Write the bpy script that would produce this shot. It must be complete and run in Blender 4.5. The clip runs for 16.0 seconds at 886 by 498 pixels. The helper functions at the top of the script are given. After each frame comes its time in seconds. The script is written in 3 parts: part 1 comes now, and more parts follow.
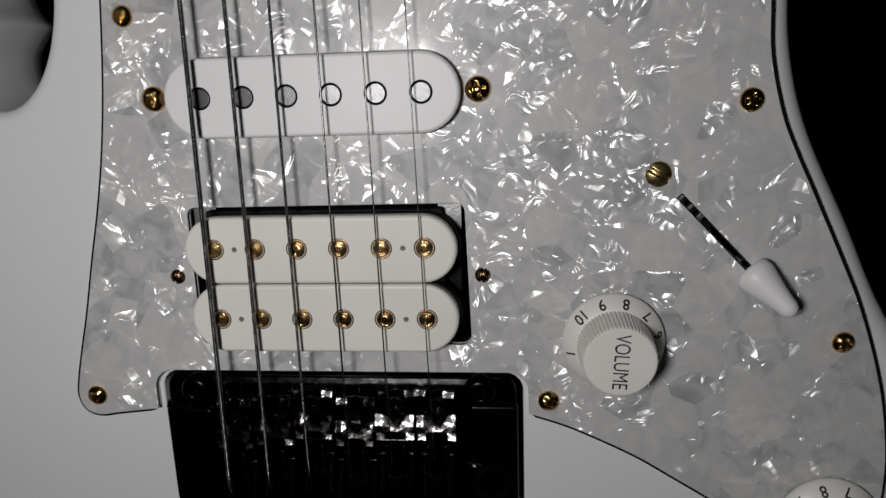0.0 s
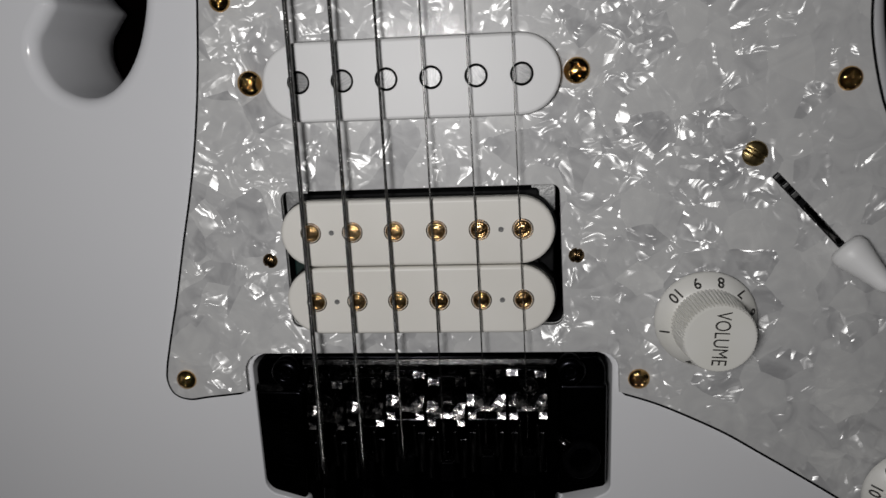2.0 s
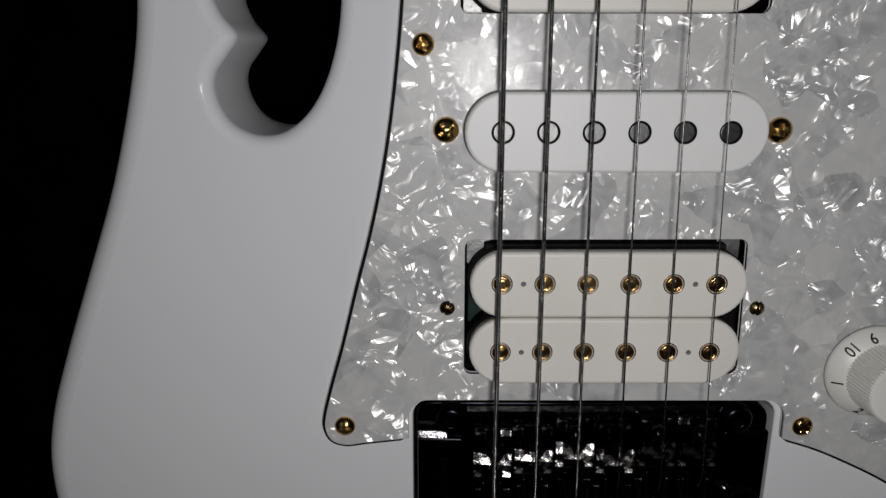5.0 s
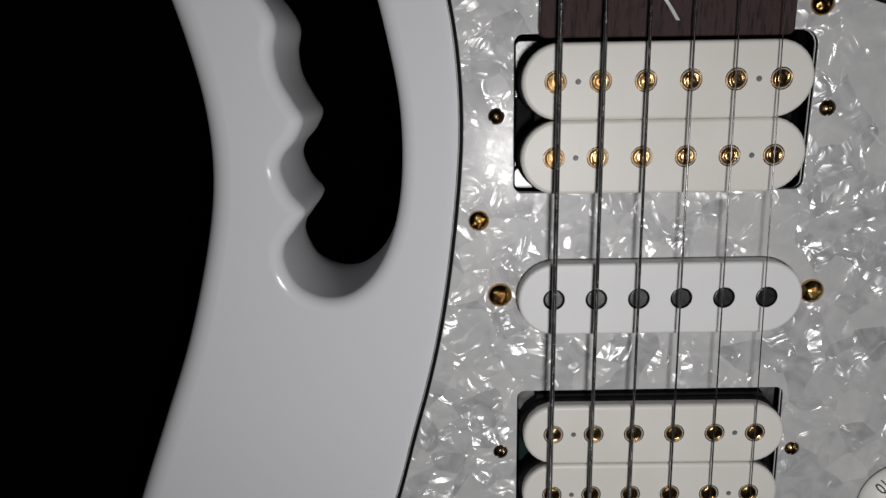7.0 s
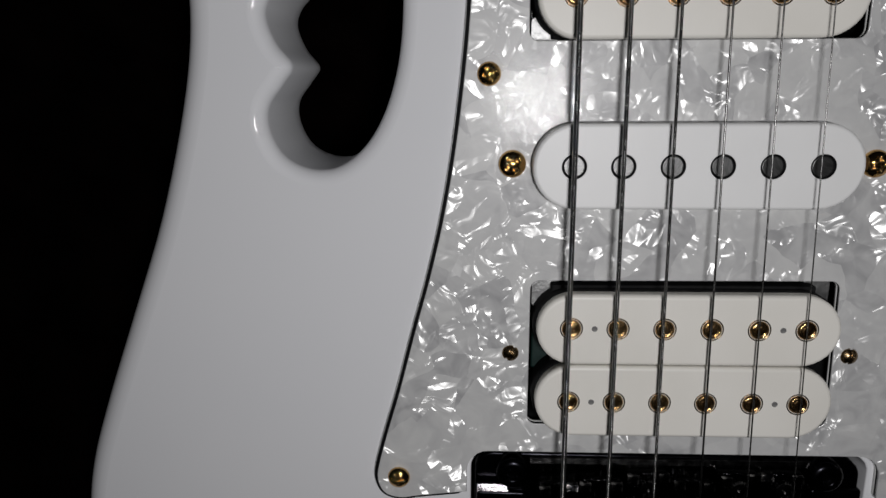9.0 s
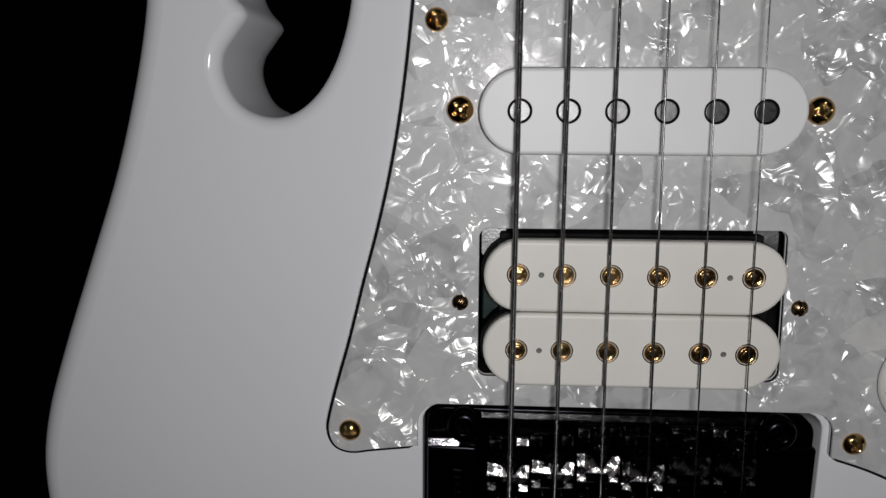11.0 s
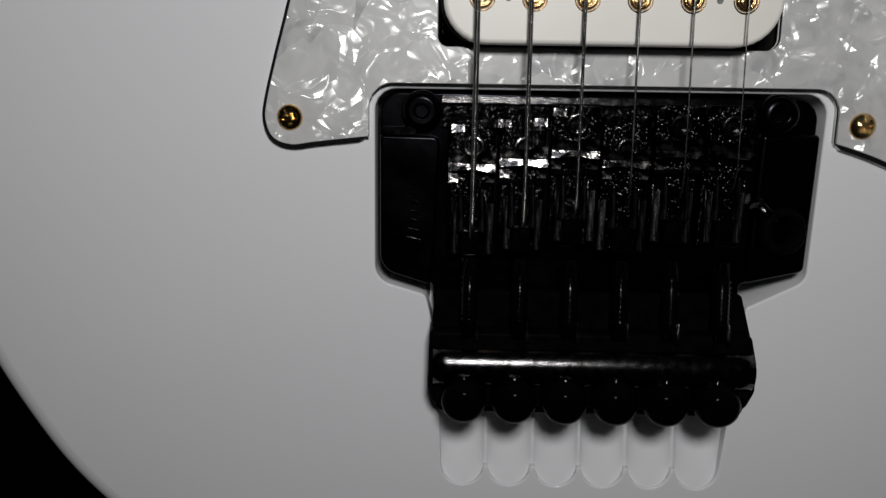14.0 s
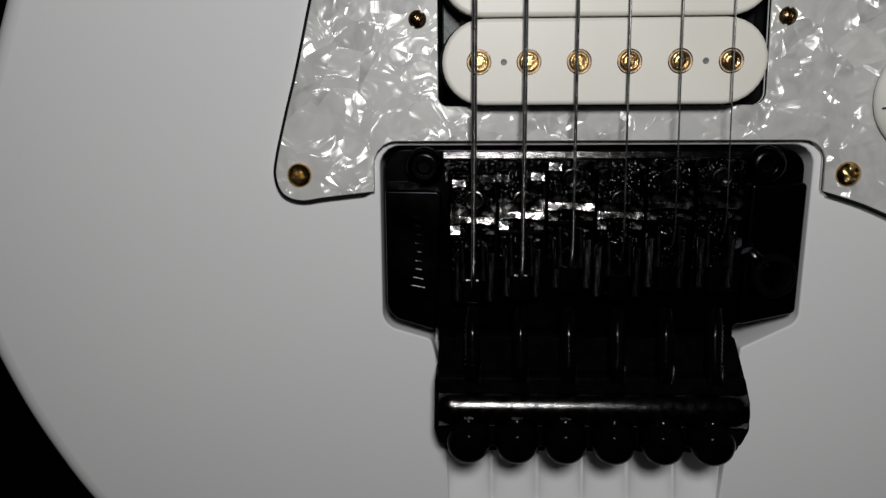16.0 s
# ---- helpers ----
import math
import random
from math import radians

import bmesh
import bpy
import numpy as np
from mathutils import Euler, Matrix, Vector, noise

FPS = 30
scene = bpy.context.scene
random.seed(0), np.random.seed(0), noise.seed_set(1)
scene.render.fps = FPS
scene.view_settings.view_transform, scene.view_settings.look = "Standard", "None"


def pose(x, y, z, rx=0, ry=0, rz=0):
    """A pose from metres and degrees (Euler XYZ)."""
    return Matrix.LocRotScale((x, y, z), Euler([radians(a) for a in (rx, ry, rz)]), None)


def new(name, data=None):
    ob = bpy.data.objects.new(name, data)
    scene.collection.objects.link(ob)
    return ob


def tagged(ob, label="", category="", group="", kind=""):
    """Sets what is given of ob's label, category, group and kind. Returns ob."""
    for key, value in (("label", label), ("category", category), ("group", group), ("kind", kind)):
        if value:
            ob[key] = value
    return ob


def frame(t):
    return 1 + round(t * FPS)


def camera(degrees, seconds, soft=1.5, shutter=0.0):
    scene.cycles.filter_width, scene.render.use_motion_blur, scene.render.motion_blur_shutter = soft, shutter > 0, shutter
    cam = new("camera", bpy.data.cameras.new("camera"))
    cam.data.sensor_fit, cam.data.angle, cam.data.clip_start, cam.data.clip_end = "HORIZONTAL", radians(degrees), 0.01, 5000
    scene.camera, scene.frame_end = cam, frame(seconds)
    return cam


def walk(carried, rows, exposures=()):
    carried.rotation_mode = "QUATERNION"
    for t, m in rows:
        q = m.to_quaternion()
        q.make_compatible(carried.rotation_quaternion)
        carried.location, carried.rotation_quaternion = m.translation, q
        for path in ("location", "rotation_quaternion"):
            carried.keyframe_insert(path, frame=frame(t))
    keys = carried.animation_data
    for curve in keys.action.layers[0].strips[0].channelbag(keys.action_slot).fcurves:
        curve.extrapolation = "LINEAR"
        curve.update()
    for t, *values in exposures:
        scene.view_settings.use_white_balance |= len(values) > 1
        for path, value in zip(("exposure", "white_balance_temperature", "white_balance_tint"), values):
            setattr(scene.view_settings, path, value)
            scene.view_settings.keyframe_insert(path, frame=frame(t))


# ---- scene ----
cam = camera(64.55, 16.0, soft=1.4, shutter=0.2)
# eye in metres, then small turns from looking straight down
ROWS = [
    (0, 0.04661, 0.00282, 0.21124, -13.867, 5.488, -1.871),
    (0.5, 0.04465, 0.00112, 0.21208, -15.134, 5.608, -2.262),
    (1, 0.04161, 0.00094, 0.21127, -15.163, 5.381, -2.491),
    (1.5, 0.03410, 0.00425, 0.21112, -14.938, 4.679, -2.627),
    (2, 0.02200, 0.00223, 0.21566, -14.757, 4.770, -2.358),
    (2.5, 0.00697, 0.00000, 0.21319, -14.921, 3.565, -2.078),
    (3, -0.00262, 0.00047, 0.21449, -15.048, 3.540, -1.829),
    (3.2, -0.00961, -0.00067, 0.21552, -14.617, 3.010, -1.516),
    (5.3, -0.03999, 0.02194, 0.21150, -15.871, -0.025, 0.069),
    (5.5, -0.04033, 0.02515, 0.21325, -15.764, 0.218, -0.236),
    (6, -0.04474, 0.04390, 0.21463, -16.490, 0.440, -0.963),
    (6.5, -0.04684, 0.05265, 0.21476, -16.326, 0.315, -0.935),
    (7, -0.05097, 0.05765, 0.21377, -15.220, 0.376, -0.971),
    (7.5, -0.05096, 0.06440, 0.20572, -14.613, 0.796, -1.232),
    (8, -0.04629, 0.04749, 0.20406, -14.656, 1.221, -0.662),
    (8.5, -0.04891, 0.03080, 0.20662, -14.309, 2.794, -0.386),
    (9, -0.04769, 0.01913, 0.20068, -13.951, 2.272, -0.321),
    (9.5, -0.04450, 0.00841, 0.20104, -13.554, 2.422, 0.500),
    (9.7, -0.04189, 0.00512, 0.20218, -12.594, 2.642, 0.952),
    (11.8, -0.03348, -0.00090, 0.20519, -11.682, 3.110, -0.199),
    (12, -0.03600, -0.00299, 0.20321, -12.544, 2.728, 0.103),
    (12.5, -0.03272, -0.01910, 0.19775, -13.173, 2.390, -0.427),
    (13, -0.03573, -0.04169, 0.19310, -13.318, 0.855, 0.115),
    (13.5, -0.03228, -0.05673, 0.19610, -13.250, 1.507, 1.024),
    (14, -0.03048, -0.07108, 0.19721, -12.684, 0.921, 0.868),
    (14.5, -0.02806, -0.06815, 0.19972, -12.876, 1.872, -0.095),
    (15, -0.02786, -0.06815, 0.20032, -12.878, 1.924, -0.179),
    (15.5, -0.02901, -0.06391, 0.19982, -12.681, 1.578, -0.452),
    (16, -0.02782, -0.06023, 0.20236, -12.192, 1.923, -0.317),
]
# stops, then the white balance
STOPS = [(0, -0.34, 6550, 10), (3, -0.4, 6500, 9.5), (5.5, -0.43, 6500, 10), (7.4, -0.25, 6480, 10), (9, -0.33, 6450, 10), (9.5, -0.32, 6450, 10),
         (12.5, -0.34, 6450, 10), (13.5, -0.14, 6470, 9), (14.5, 0.03, 6540, 8), (16, -0.05, 6600, 7.5)]
walk(cam, [(t, pose(*row)) for t, *row in ROWS], STOPS)

# ---- light: one small white torch above the instrument, in a dark room ----
world = bpy.data.worlds.new("dark_room")
scene.world = world
world.use_nodes = True
world.node_tree.nodes["Background"].inputs[0].default_value = (0.9, 0.95, 1.0, 1)
world.node_tree.nodes["Background"].inputs[1].default_value = 0.004
torch = new("torch_light", bpy.data.lights.new("torch_light", "POINT"))
torch.data.energy, torch.data.shadow_soft_size = 1.4, 0.019
torch.data.color = (1.0, 0.985, 0.992)
torch.location = (-0.014, 0.006, 0.268)

MM = 0.001
B, P = 0.0445, 0.047          # top of the body, top of the pickguard


# ---- materials ----
def shader(name, colour, rough=0.4, metal=0.0, coat=0.0, spec=0.5):
    m = bpy.data.materials.new(name)
    m.use_nodes = True
    b = m.node_tree.nodes["Principled BSDF"]
    b.inputs["Base Color"].default_value = (*colour, 1)
    b.inputs["Roughness"].default_value = rough
    b.inputs["Metallic"].default_value = metal
    b.inputs["Coat Weight"].default_value = coat
    b.inputs["Coat Roughness"].default_value = 0.04
    b.inputs["Specular IOR Level"].default_value = spec
    return m, m.node_tree.nodes, m.node_tree.links, b


def node(nodes, kind, **values):
    n = nodes.new(kind)
    for key, value in values.items():
        if key == "operation":
            n.operation = value
        elif key == "bands_direction":
            n.bands_direction = value
        else:
            n.inputs[key.replace("_", " ")].default_value = value
    return n


def vary(m, dark, light, scale, detail=4.0, rough=None, bump=0.0, stretch=(1, 1, 1), distort=0.0, span=(0.3, 0.7)):
    """Noise between two colours, with roughness and fine relief that follow it."""
    mat, nodes, links, b = m
    where = nodes.new("ShaderNodeTexCoord")
    mapping = nodes.new("ShaderNodeMapping")
    mapping.inputs["Scale"].default_value = stretch
    links.new(where.outputs["Object"], mapping.inputs["Vector"])
    n = node(nodes, "ShaderNodeTexNoise", Scale=scale, Detail=detail, Distortion=distort)
    links.new(mapping.outputs["Vector"], n.inputs["Vector"])
    ramp = nodes.new("ShaderNodeValToRGB")
    ramp.color_ramp.elements[0].position, ramp.color_ramp.elements[1].position = span
    ramp.color_ramp.elements[0].color, ramp.color_ramp.elements[1].color = (*dark, 1), (*light, 1)
    links.new(n.outputs["Fac"], ramp.inputs["Fac"])
    links.new(ramp.outputs["Color"], b.inputs["Base Color"])
    if rough:
        r = nodes.new("ShaderNodeMapRange")
        r.inputs["To Min"].default_value, r.inputs["To Max"].default_value = rough
        links.new(n.outputs["Fac"], r.inputs["Value"])
        links.new(r.outputs["Result"], b.inputs["Roughness"])
    if bump:
        fine = node(nodes, "ShaderNodeTexNoise", Scale=scale * 6, Detail=3.0)
        links.new(mapping.outputs["Vector"], fine.inputs["Vector"])
        bm_node = node(nodes, "ShaderNodeBump", Strength=bump, Distance=0.0002)
        links.new(fine.outputs["Fac"], bm_node.inputs["Height"])
        links.new(bm_node.outputs["Normal"], b.inputs["Normal"])
    return mat


LACQUER = vary(shader("white_lacquer", (0.78, 0.78, 0.78), 0.5, coat=0.38, spec=0.12), (0.762, 0.768, 0.785), (0.788, 0.79, 0.8), 14, rough=(0.5, 0.6), bump=0.012)
BLACK_PLY = vary(shader("black_ply", (0.012, 0.012, 0.014), 0.65, spec=0.1), (0.002, 0.002, 0.0025), (0.006, 0.006, 0.007), 300)
WHITE_PLY = vary(shader("white_ply", (0.7, 0.7, 0.68), 0.4), (0.62, 0.62, 0.6), (0.74, 0.74, 0.72), 200)
BOBBIN = vary(shader("cream_bobbin_plastic", (0.8, 0.78, 0.73), 0.32), (0.785, 0.762, 0.7), (0.825, 0.803, 0.745), 60, rough=(0.38, 0.48), bump=0.06)
COVER = vary(shader("white_cover_plastic", (0.82, 0.82, 0.81), 0.34), (0.8, 0.8, 0.79), (0.84, 0.84, 0.83), 60, rough=(0.4, 0.5), bump=0.06)
KNOB = vary(shader("aged_white_plastic", (0.8, 0.79, 0.74), 0.38), (0.77, 0.76, 0.7), (0.82, 0.81, 0.77), 90, rough=(0.3, 0.45), bump=0.05)
GOLD = vary(shader("gold_plate", (0.75, 0.46, 0.14), 0.12, 1.0), (0.4, 0.22, 0.07), (0.8, 0.54, 0.24), 500, rough=(0.06, 0.18), bump=0.2)
SOFT_GOLD = vary(shader("satin_gold_plate", (0.72, 0.45, 0.15), 0.3, 1.0), (0.3, 0.16, 0.06), (0.78, 0.5, 0.23), 520, rough=(0.13, 0.25), bump=0.35)
BRASS = vary(shader("aged_brass", (0.5, 0.37, 0.16), 0.3, 1.0), (0.32, 0.23, 0.1), (0.6, 0.46, 0.22), 700, rough=(0.22, 0.45), bump=0.2)
STEEL = vary(shader("ground_steel", (0.4, 0.4, 0.4), 0.32, 1.0), (0.08, 0.08, 0.08), (0.16, 0.16, 0.158), 420, rough=(0.26, 0.4), bump=0.12, stretch=(1, 6, 1))
DULL = vary(shader("dull_nickel", (0.45, 0.45, 0.44), 0.35, 1.0), (0.2, 0.2, 0.2), (0.42, 0.42, 0.41), 260, rough=(0.3, 0.55), bump=0.3)
COSMO = vary(shader("black_plated_metal", (0.03, 0.03, 0.033), 0.2, 0.9, spec=0.5), (0.005, 0.005, 0.006), (0.013, 0.013, 0.014), 350, rough=(0.07, 0.17), bump=0.1)
POLISHED = vary(shader("polished_black_metal", (0.05, 0.05, 0.055), 0.12, 1.0), (0.05, 0.05, 0.053), (0.2, 0.19, 0.19), 500, rough=(0.04, 0.16), bump=0.2)
SHINY = vary(shader("bare_polished_metal", (0.3, 0.3, 0.3), 0.15, 1.0), (0.012, 0.012, 0.013), (0.42, 0.405, 0.39), 420, rough=(0.08, 0.19), bump=0.22, span=(0.47, 0.66))
MATTE = vary(shader("satin_black_plating", (0.004, 0.004, 0.004), 0.42, spec=0.006), (0.001, 0.001, 0.0012), (0.0025, 0.0025, 0.0028), 400, rough=(0.36, 0.5), bump=0.1)
DIM = vary(shader("smoky_black_steel", (0.08, 0.08, 0.08), 0.15, 1.0), (0.02, 0.02, 0.021), (0.13, 0.127, 0.125), 600, rough=(0.08, 0.22), bump=0.2)
GREEN = vary(shader("dark_green_tape", (0.01, 0.05, 0.04), 0.4), (0.002, 0.011, 0.009), (0.006, 0.028, 0.023), 260, rough=(0.3, 0.5), bump=0.2)
SATIN = vary(shader("satin_black_metal", (0.04, 0.04, 0.042), 0.3, 1.0), (0.006, 0.006, 0.0075), (0.018, 0.018, 0.021), 130, rough=(0.16, 0.32), bump=0.08)
BRUSHED = vary(shader("brushed_dark_steel", (0.1, 0.1, 0.1), 0.3, 1.0), (0.006, 0.006, 0.007), (0.08, 0.078, 0.077), 420, rough=(0.16, 0.34), bump=0.3, stretch=(3, 0.4, 1), span=(0.4, 0.7))
KNURL = vary(shader("black_tuner_metal", (0.003, 0.003, 0.003), 0.3, spec=0.012), (0.0008, 0.0008, 0.0009), (0.0016, 0.0016, 0.0018), 300, rough=(0.08, 0.16), bump=0.1)
PRINT = vary(shader("black_print", (0.015, 0.014, 0.012), 0.5), (0.012, 0.011, 0.01), (0.03, 0.027, 0.022), 600)
CAVITY = vary(shader("matt_black", (0.006, 0.006, 0.007), 0.75, spec=0.12), (0.004, 0.004, 0.005), (0.012, 0.012, 0.012), 200, bump=0.2)
CLOTH = vary(shader("black_velvet_cloth", (0.003, 0.0025, 0.0025), 0.95, spec=0.0), (0.0006, 0.0004, 0.0004), (0.0022, 0.0014, 0.0013), 60, bump=0.4)
BRONZE = vary(shader("dark_bronze", (0.2, 0.13, 0.07), 0.25, 1.0), (0.1, 0.06, 0.03), (0.34, 0.24, 0.13), 800, rough=(0.14, 0.34), bump=0.2)
GREY = vary(shader("grey_wire_end", (0.16, 0.16, 0.155), 0.5), (0.1, 0.1, 0.1), (0.22, 0.22, 0.21), 900)
INLAY = vary(shader("white_inlay", (0.6, 0.6, 0.58), 0.3), (0.45, 0.46, 0.46), (0.75, 0.75, 0.73), 120)
FRET = vary(shader("nickel_fret", (0.62, 0.58, 0.5), 0.22, 1.0), (0.6, 0.55, 0.45), (0.8, 0.75, 0.65), 300, rough=(0.28, 0.45), bump=0.1)
ROSEWOOD = vary(shader("rosewood", (0.05, 0.028, 0.022), 0.5, spec=0.22), (0.012, 0.007, 0.007), (0.05, 0.029, 0.027), 110, 8.0, rough=(0.4, 0.65), bump=0.6, stretch=(15, 1.8, 1), distort=0.5, span=(0.3, 0.52))


def string_material(name, wound):
    m = shader(name, (0.46, 0.45, 0.44), 0.28, 1.0)
    mat, nodes, links, b = m
    vary(m, (0.1, 0.099, 0.097), (0.24, 0.236, 0.23), 300, rough=(0.18, 0.34))
    if wound:
        where = nodes.new("ShaderNodeTexCoord")
        w = node(nodes, "ShaderNodeTexWave", bands_direction="Y", Scale=720.0)
        links.new(where.outputs["Object"], w.inputs["Vector"])
        bump = node(nodes, "ShaderNodeBump", Strength=0.9, Distance=0.0001)
        links.new(w.outputs["Fac"], bump.inputs["Height"])
        links.new(bump.outputs["Normal"], b.inputs["Normal"])
    return mat


WOUND, PLAIN = string_material("wound_steel_string", True), string_material("plain_steel_string", False)


def pearl_material():
    """Crumpled pearl flakes under a clear, smooth top: every flake tilts and curls its own way."""
    mat, nodes, links, b = shader("white_pearloid", (0.6, 0.6, 0.6), 0.4, 0.0, coat=0.16)
    where = nodes.new("ShaderNodeTexCoord")
    warp = node(nodes, "ShaderNodeTexNoise", Scale=85.0, Detail=2.0)
    links.new(where.outputs["Object"], warp.inputs["Vector"])
    shift = node(nodes, "ShaderNodeVectorMath", operation="MULTIPLY_ADD")
    shift.inputs[1].default_value = (0.005, 0.005, 0.0)
    links.new(warp.outputs["Color"], shift.inputs[0])
    links.new(where.outputs["Object"], shift.inputs[2])
    cells = node(nodes, "ShaderNodeTexVoronoi", Scale=120.0, Randomness=1.0)
    links.new(shift.outputs[0], cells.inputs["Vector"])
    # base colour: soft grey flakes over white
    flake = nodes.new("ShaderNodeSeparateColor")
    links.new(cells.outputs["Color"], flake.inputs["Color"])
    ramp = nodes.new("ShaderNodeValToRGB")
    e = ramp.color_ramp.elements
    e[0].position, e[0].color = 0.0, (0.2, 0.2, 0.212, 1)
    e[1].position, e[1].color = 1.0, (0.76, 0.76, 0.74, 1)
    mid = e.new(0.5)
    mid.color = (0.59, 0.59, 0.585, 1)
    cloud = node(nodes, "ShaderNodeTexNoise", Scale=125.0, Detail=2.0, Distortion=1.6)
    links.new(where.outputs["Object"], cloud.inputs["Vector"])
    both = node(nodes, "ShaderNodeMath", operation="MULTIPLY_ADD")
    both.inputs[1].default_value = 0.38
    half = node(nodes, "ShaderNodeMath", operation="MULTIPLY")
    half.inputs[1].default_value = 0.73
    links.new(cloud.outputs["Fac"], half.inputs[0])
    links.new(flake.outputs["Red"], both.inputs[0])
    links.new(half.outputs[0], both.inputs[2])
    links.new(both.outputs[0], ramp.inputs["Fac"])
    links.new(ramp.outputs["Color"], b.inputs["Base Color"])
    # relief: long thin flakes, each bundle lying its own way, every flake tilted on its own
    spin = node(nodes, "ShaderNodeMath", operation="MULTIPLY")
    spin.inputs[1].default_value = 6.283
    links.new(flake.outputs["Green"], spin.inputs[0])
    turned = nodes.new("ShaderNodeVectorRotate")
    turned.rotation_type = "Z_AXIS"
    links.new(shift.outputs[0], turned.inputs["Vector"])
    links.new(spin.outputs[0], turned.inputs["Angle"])
    slim = node(nodes, "ShaderNodeVectorMath", operation="MULTIPLY")
    slim.inputs[1].default_value = (1.0, 0.34, 1.0)
    links.new(turned.outputs[0], slim.inputs[0])
    chips = node(nodes, "ShaderNodeTexVoronoi", Scale=470.0, Randomness=1.0)
    links.new(slim.outputs[0], chips.inputs["Vector"])
    sides = node(nodes, "ShaderNodeVectorMath", operation="MULTIPLY_ADD")
    sides.inputs[1].default_value = (0.5, 0.5, 0.0)
    sides.inputs[2].default_value = (-0.56, -0.56, 0.0)
    links.new(cells.outputs["Color"], sides.inputs[0])
    tilt = node(nodes, "ShaderNodeVectorMath", operation="MULTIPLY_ADD")
    tilt.inputs[1].default_value = (0.62, 0.62, 0.0)
    links.new(chips.outputs["Color"], tilt.inputs[0])
    links.new(sides.outputs[0], tilt.inputs[2])
    curl = node(nodes, "ShaderNodeTexNoise", Scale=150.0, Detail=1.5, Distortion=1.0)
    links.new(shift.outputs[0], curl.inputs["Vector"])
    bump = node(nodes, "ShaderNodeBump", Strength=1.0, Distance=0.0017)
    links.new(curl.outputs["Fac"], bump.inputs["Height"])
    total = node(nodes, "ShaderNodeVectorMath", operation="ADD")
    links.new(bump.outputs["Normal"], total.inputs[0])
    links.new(tilt.outputs[0], total.inputs[1])
    unit = node(nodes, "ShaderNodeVectorMath", operation="NORMALIZE")
    links.new(total.outputs[0], unit.inputs[0])
    # fine scratches in the clear top
    hair = node(nodes, "ShaderNodeTexNoise", Scale=2600.0, Detail=1.0)
    links.new(where.outputs["Object"], hair.inputs["Vector"])
    worn = node(nodes, "ShaderNodeBump", Strength=0.35, Distance=0.00006)
    links.new(hair.outputs["Fac"], worn.inputs["Height"])
    links.new(worn.outputs["Normal"], b.inputs["Coat Normal"])
    # the flakes' shine: a metallic lustre mixed over the body colour
    shine = nodes.new("ShaderNodeBsdfAnisotropic")
    shine.inputs["Color"].default_value = (0.8, 0.8, 0.78, 1)
    shine.inputs["Roughness"].default_value = 0.28
    links.new(unit.outputs[0], shine.inputs["Normal"])
    mix = nodes.new("ShaderNodeMixShader")
    mix.inputs[0].default_value = 0.135
    links.new(b.outputs[0], mix.inputs[1])
    links.new(shine.outputs[0], mix.inputs[2])
    links.new(mix.outputs[0], nodes["Material Output"].inputs["Surface"])
    return mat


PEARL = pearl_material()


def speckled_material():
    """Worn black plating: tiny facets that each tip their own way and flash where they catch the torch."""
    mat, nodes, links, b = shader("worn_black_plating", (0.05, 0.05, 0.05), 0.12, 1.0)
    where = nodes.new("ShaderNodeTexCoord")
    cells = node(nodes, "ShaderNodeTexVoronoi", Scale=7500.0, Randomness=1.0)
    links.new(where.outputs["Object"], cells.inputs["Vector"])
    large = node(nodes, "ShaderNodeTexNoise", Scale=260.0, Detail=2.0)
    links.new(where.outputs["Object"], large.inputs["Vector"])
    tilt = node(nodes, "ShaderNodeVectorMath", operation="MULTIPLY_ADD")
    tilt.inputs[1].default_value, tilt.inputs[2].default_value = (0.6, 0.6, 0.0), (-0.3, -0.3, 0.0)
    links.new(cells.outputs["Color"], tilt.inputs[0])
    bump = node(nodes, "ShaderNodeBump", Strength=0.7, Distance=0.0006)
    links.new(large.outputs["Fac"], bump.inputs["Height"])
    total = node(nodes, "ShaderNodeVectorMath", operation="ADD")
    links.new(bump.outputs["Normal"], total.inputs[0])
    links.new(tilt.outputs[0], total.inputs[1])
    unit = node(nodes, "ShaderNodeVectorMath", operation="NORMALIZE")
    links.new(total.outputs[0], unit.inputs[0])
    links.new(unit.outputs[0], b.inputs["Normal"])
    ramp = nodes.new("ShaderNodeValToRGB")
    ramp.color_ramp.elements[0].position, ramp.color_ramp.elements[1].position = 0.84, 0.97
    ramp.color_ramp.elements[0].color, ramp.color_ramp.elements[1].color = (0.006, 0.006, 0.0065, 1), (0.034, 0.033, 0.032, 1)
    pick = nodes.new("ShaderNodeSeparateColor")
    links.new(cells.outputs["Color"], pick.inputs["Color"])
    links.new(pick.outputs["Blue"], ramp.inputs["Fac"])
    links.new(ramp.outputs["Color"], b.inputs["Base Color"])
    return mat


WORN = speckled_material()


# ---- building helpers (plan coordinates in millimetres) ----
def smooth(points, steps=6, closed=False):
    """A Catmull-Rom curve through the control points."""
    pts = [np.array(p, float) for p in points]
    n, out = len(pts), []
    for i in range(n if closed else n - 1):
        if closed:
            a, p, q, d = (pts[(i + k) % n] for k in (-1, 0, 1, 2))
        else:
            p, q = pts[i], pts[i + 1]
            a = pts[i - 1] if i else 2 * p - q
            d = pts[i + 2] if i + 2 < n else 2 * q - p
        for s in np.arange(steps) / steps:
            out.append(0.5 * (2 * p + (q - a) * s + (2 * a - 5 * p + 4 * q - d) * s**2 + (3 * p - a - 3 * q + d) * s**3))
    if not closed:
        out.append(pts[-1])
    return out


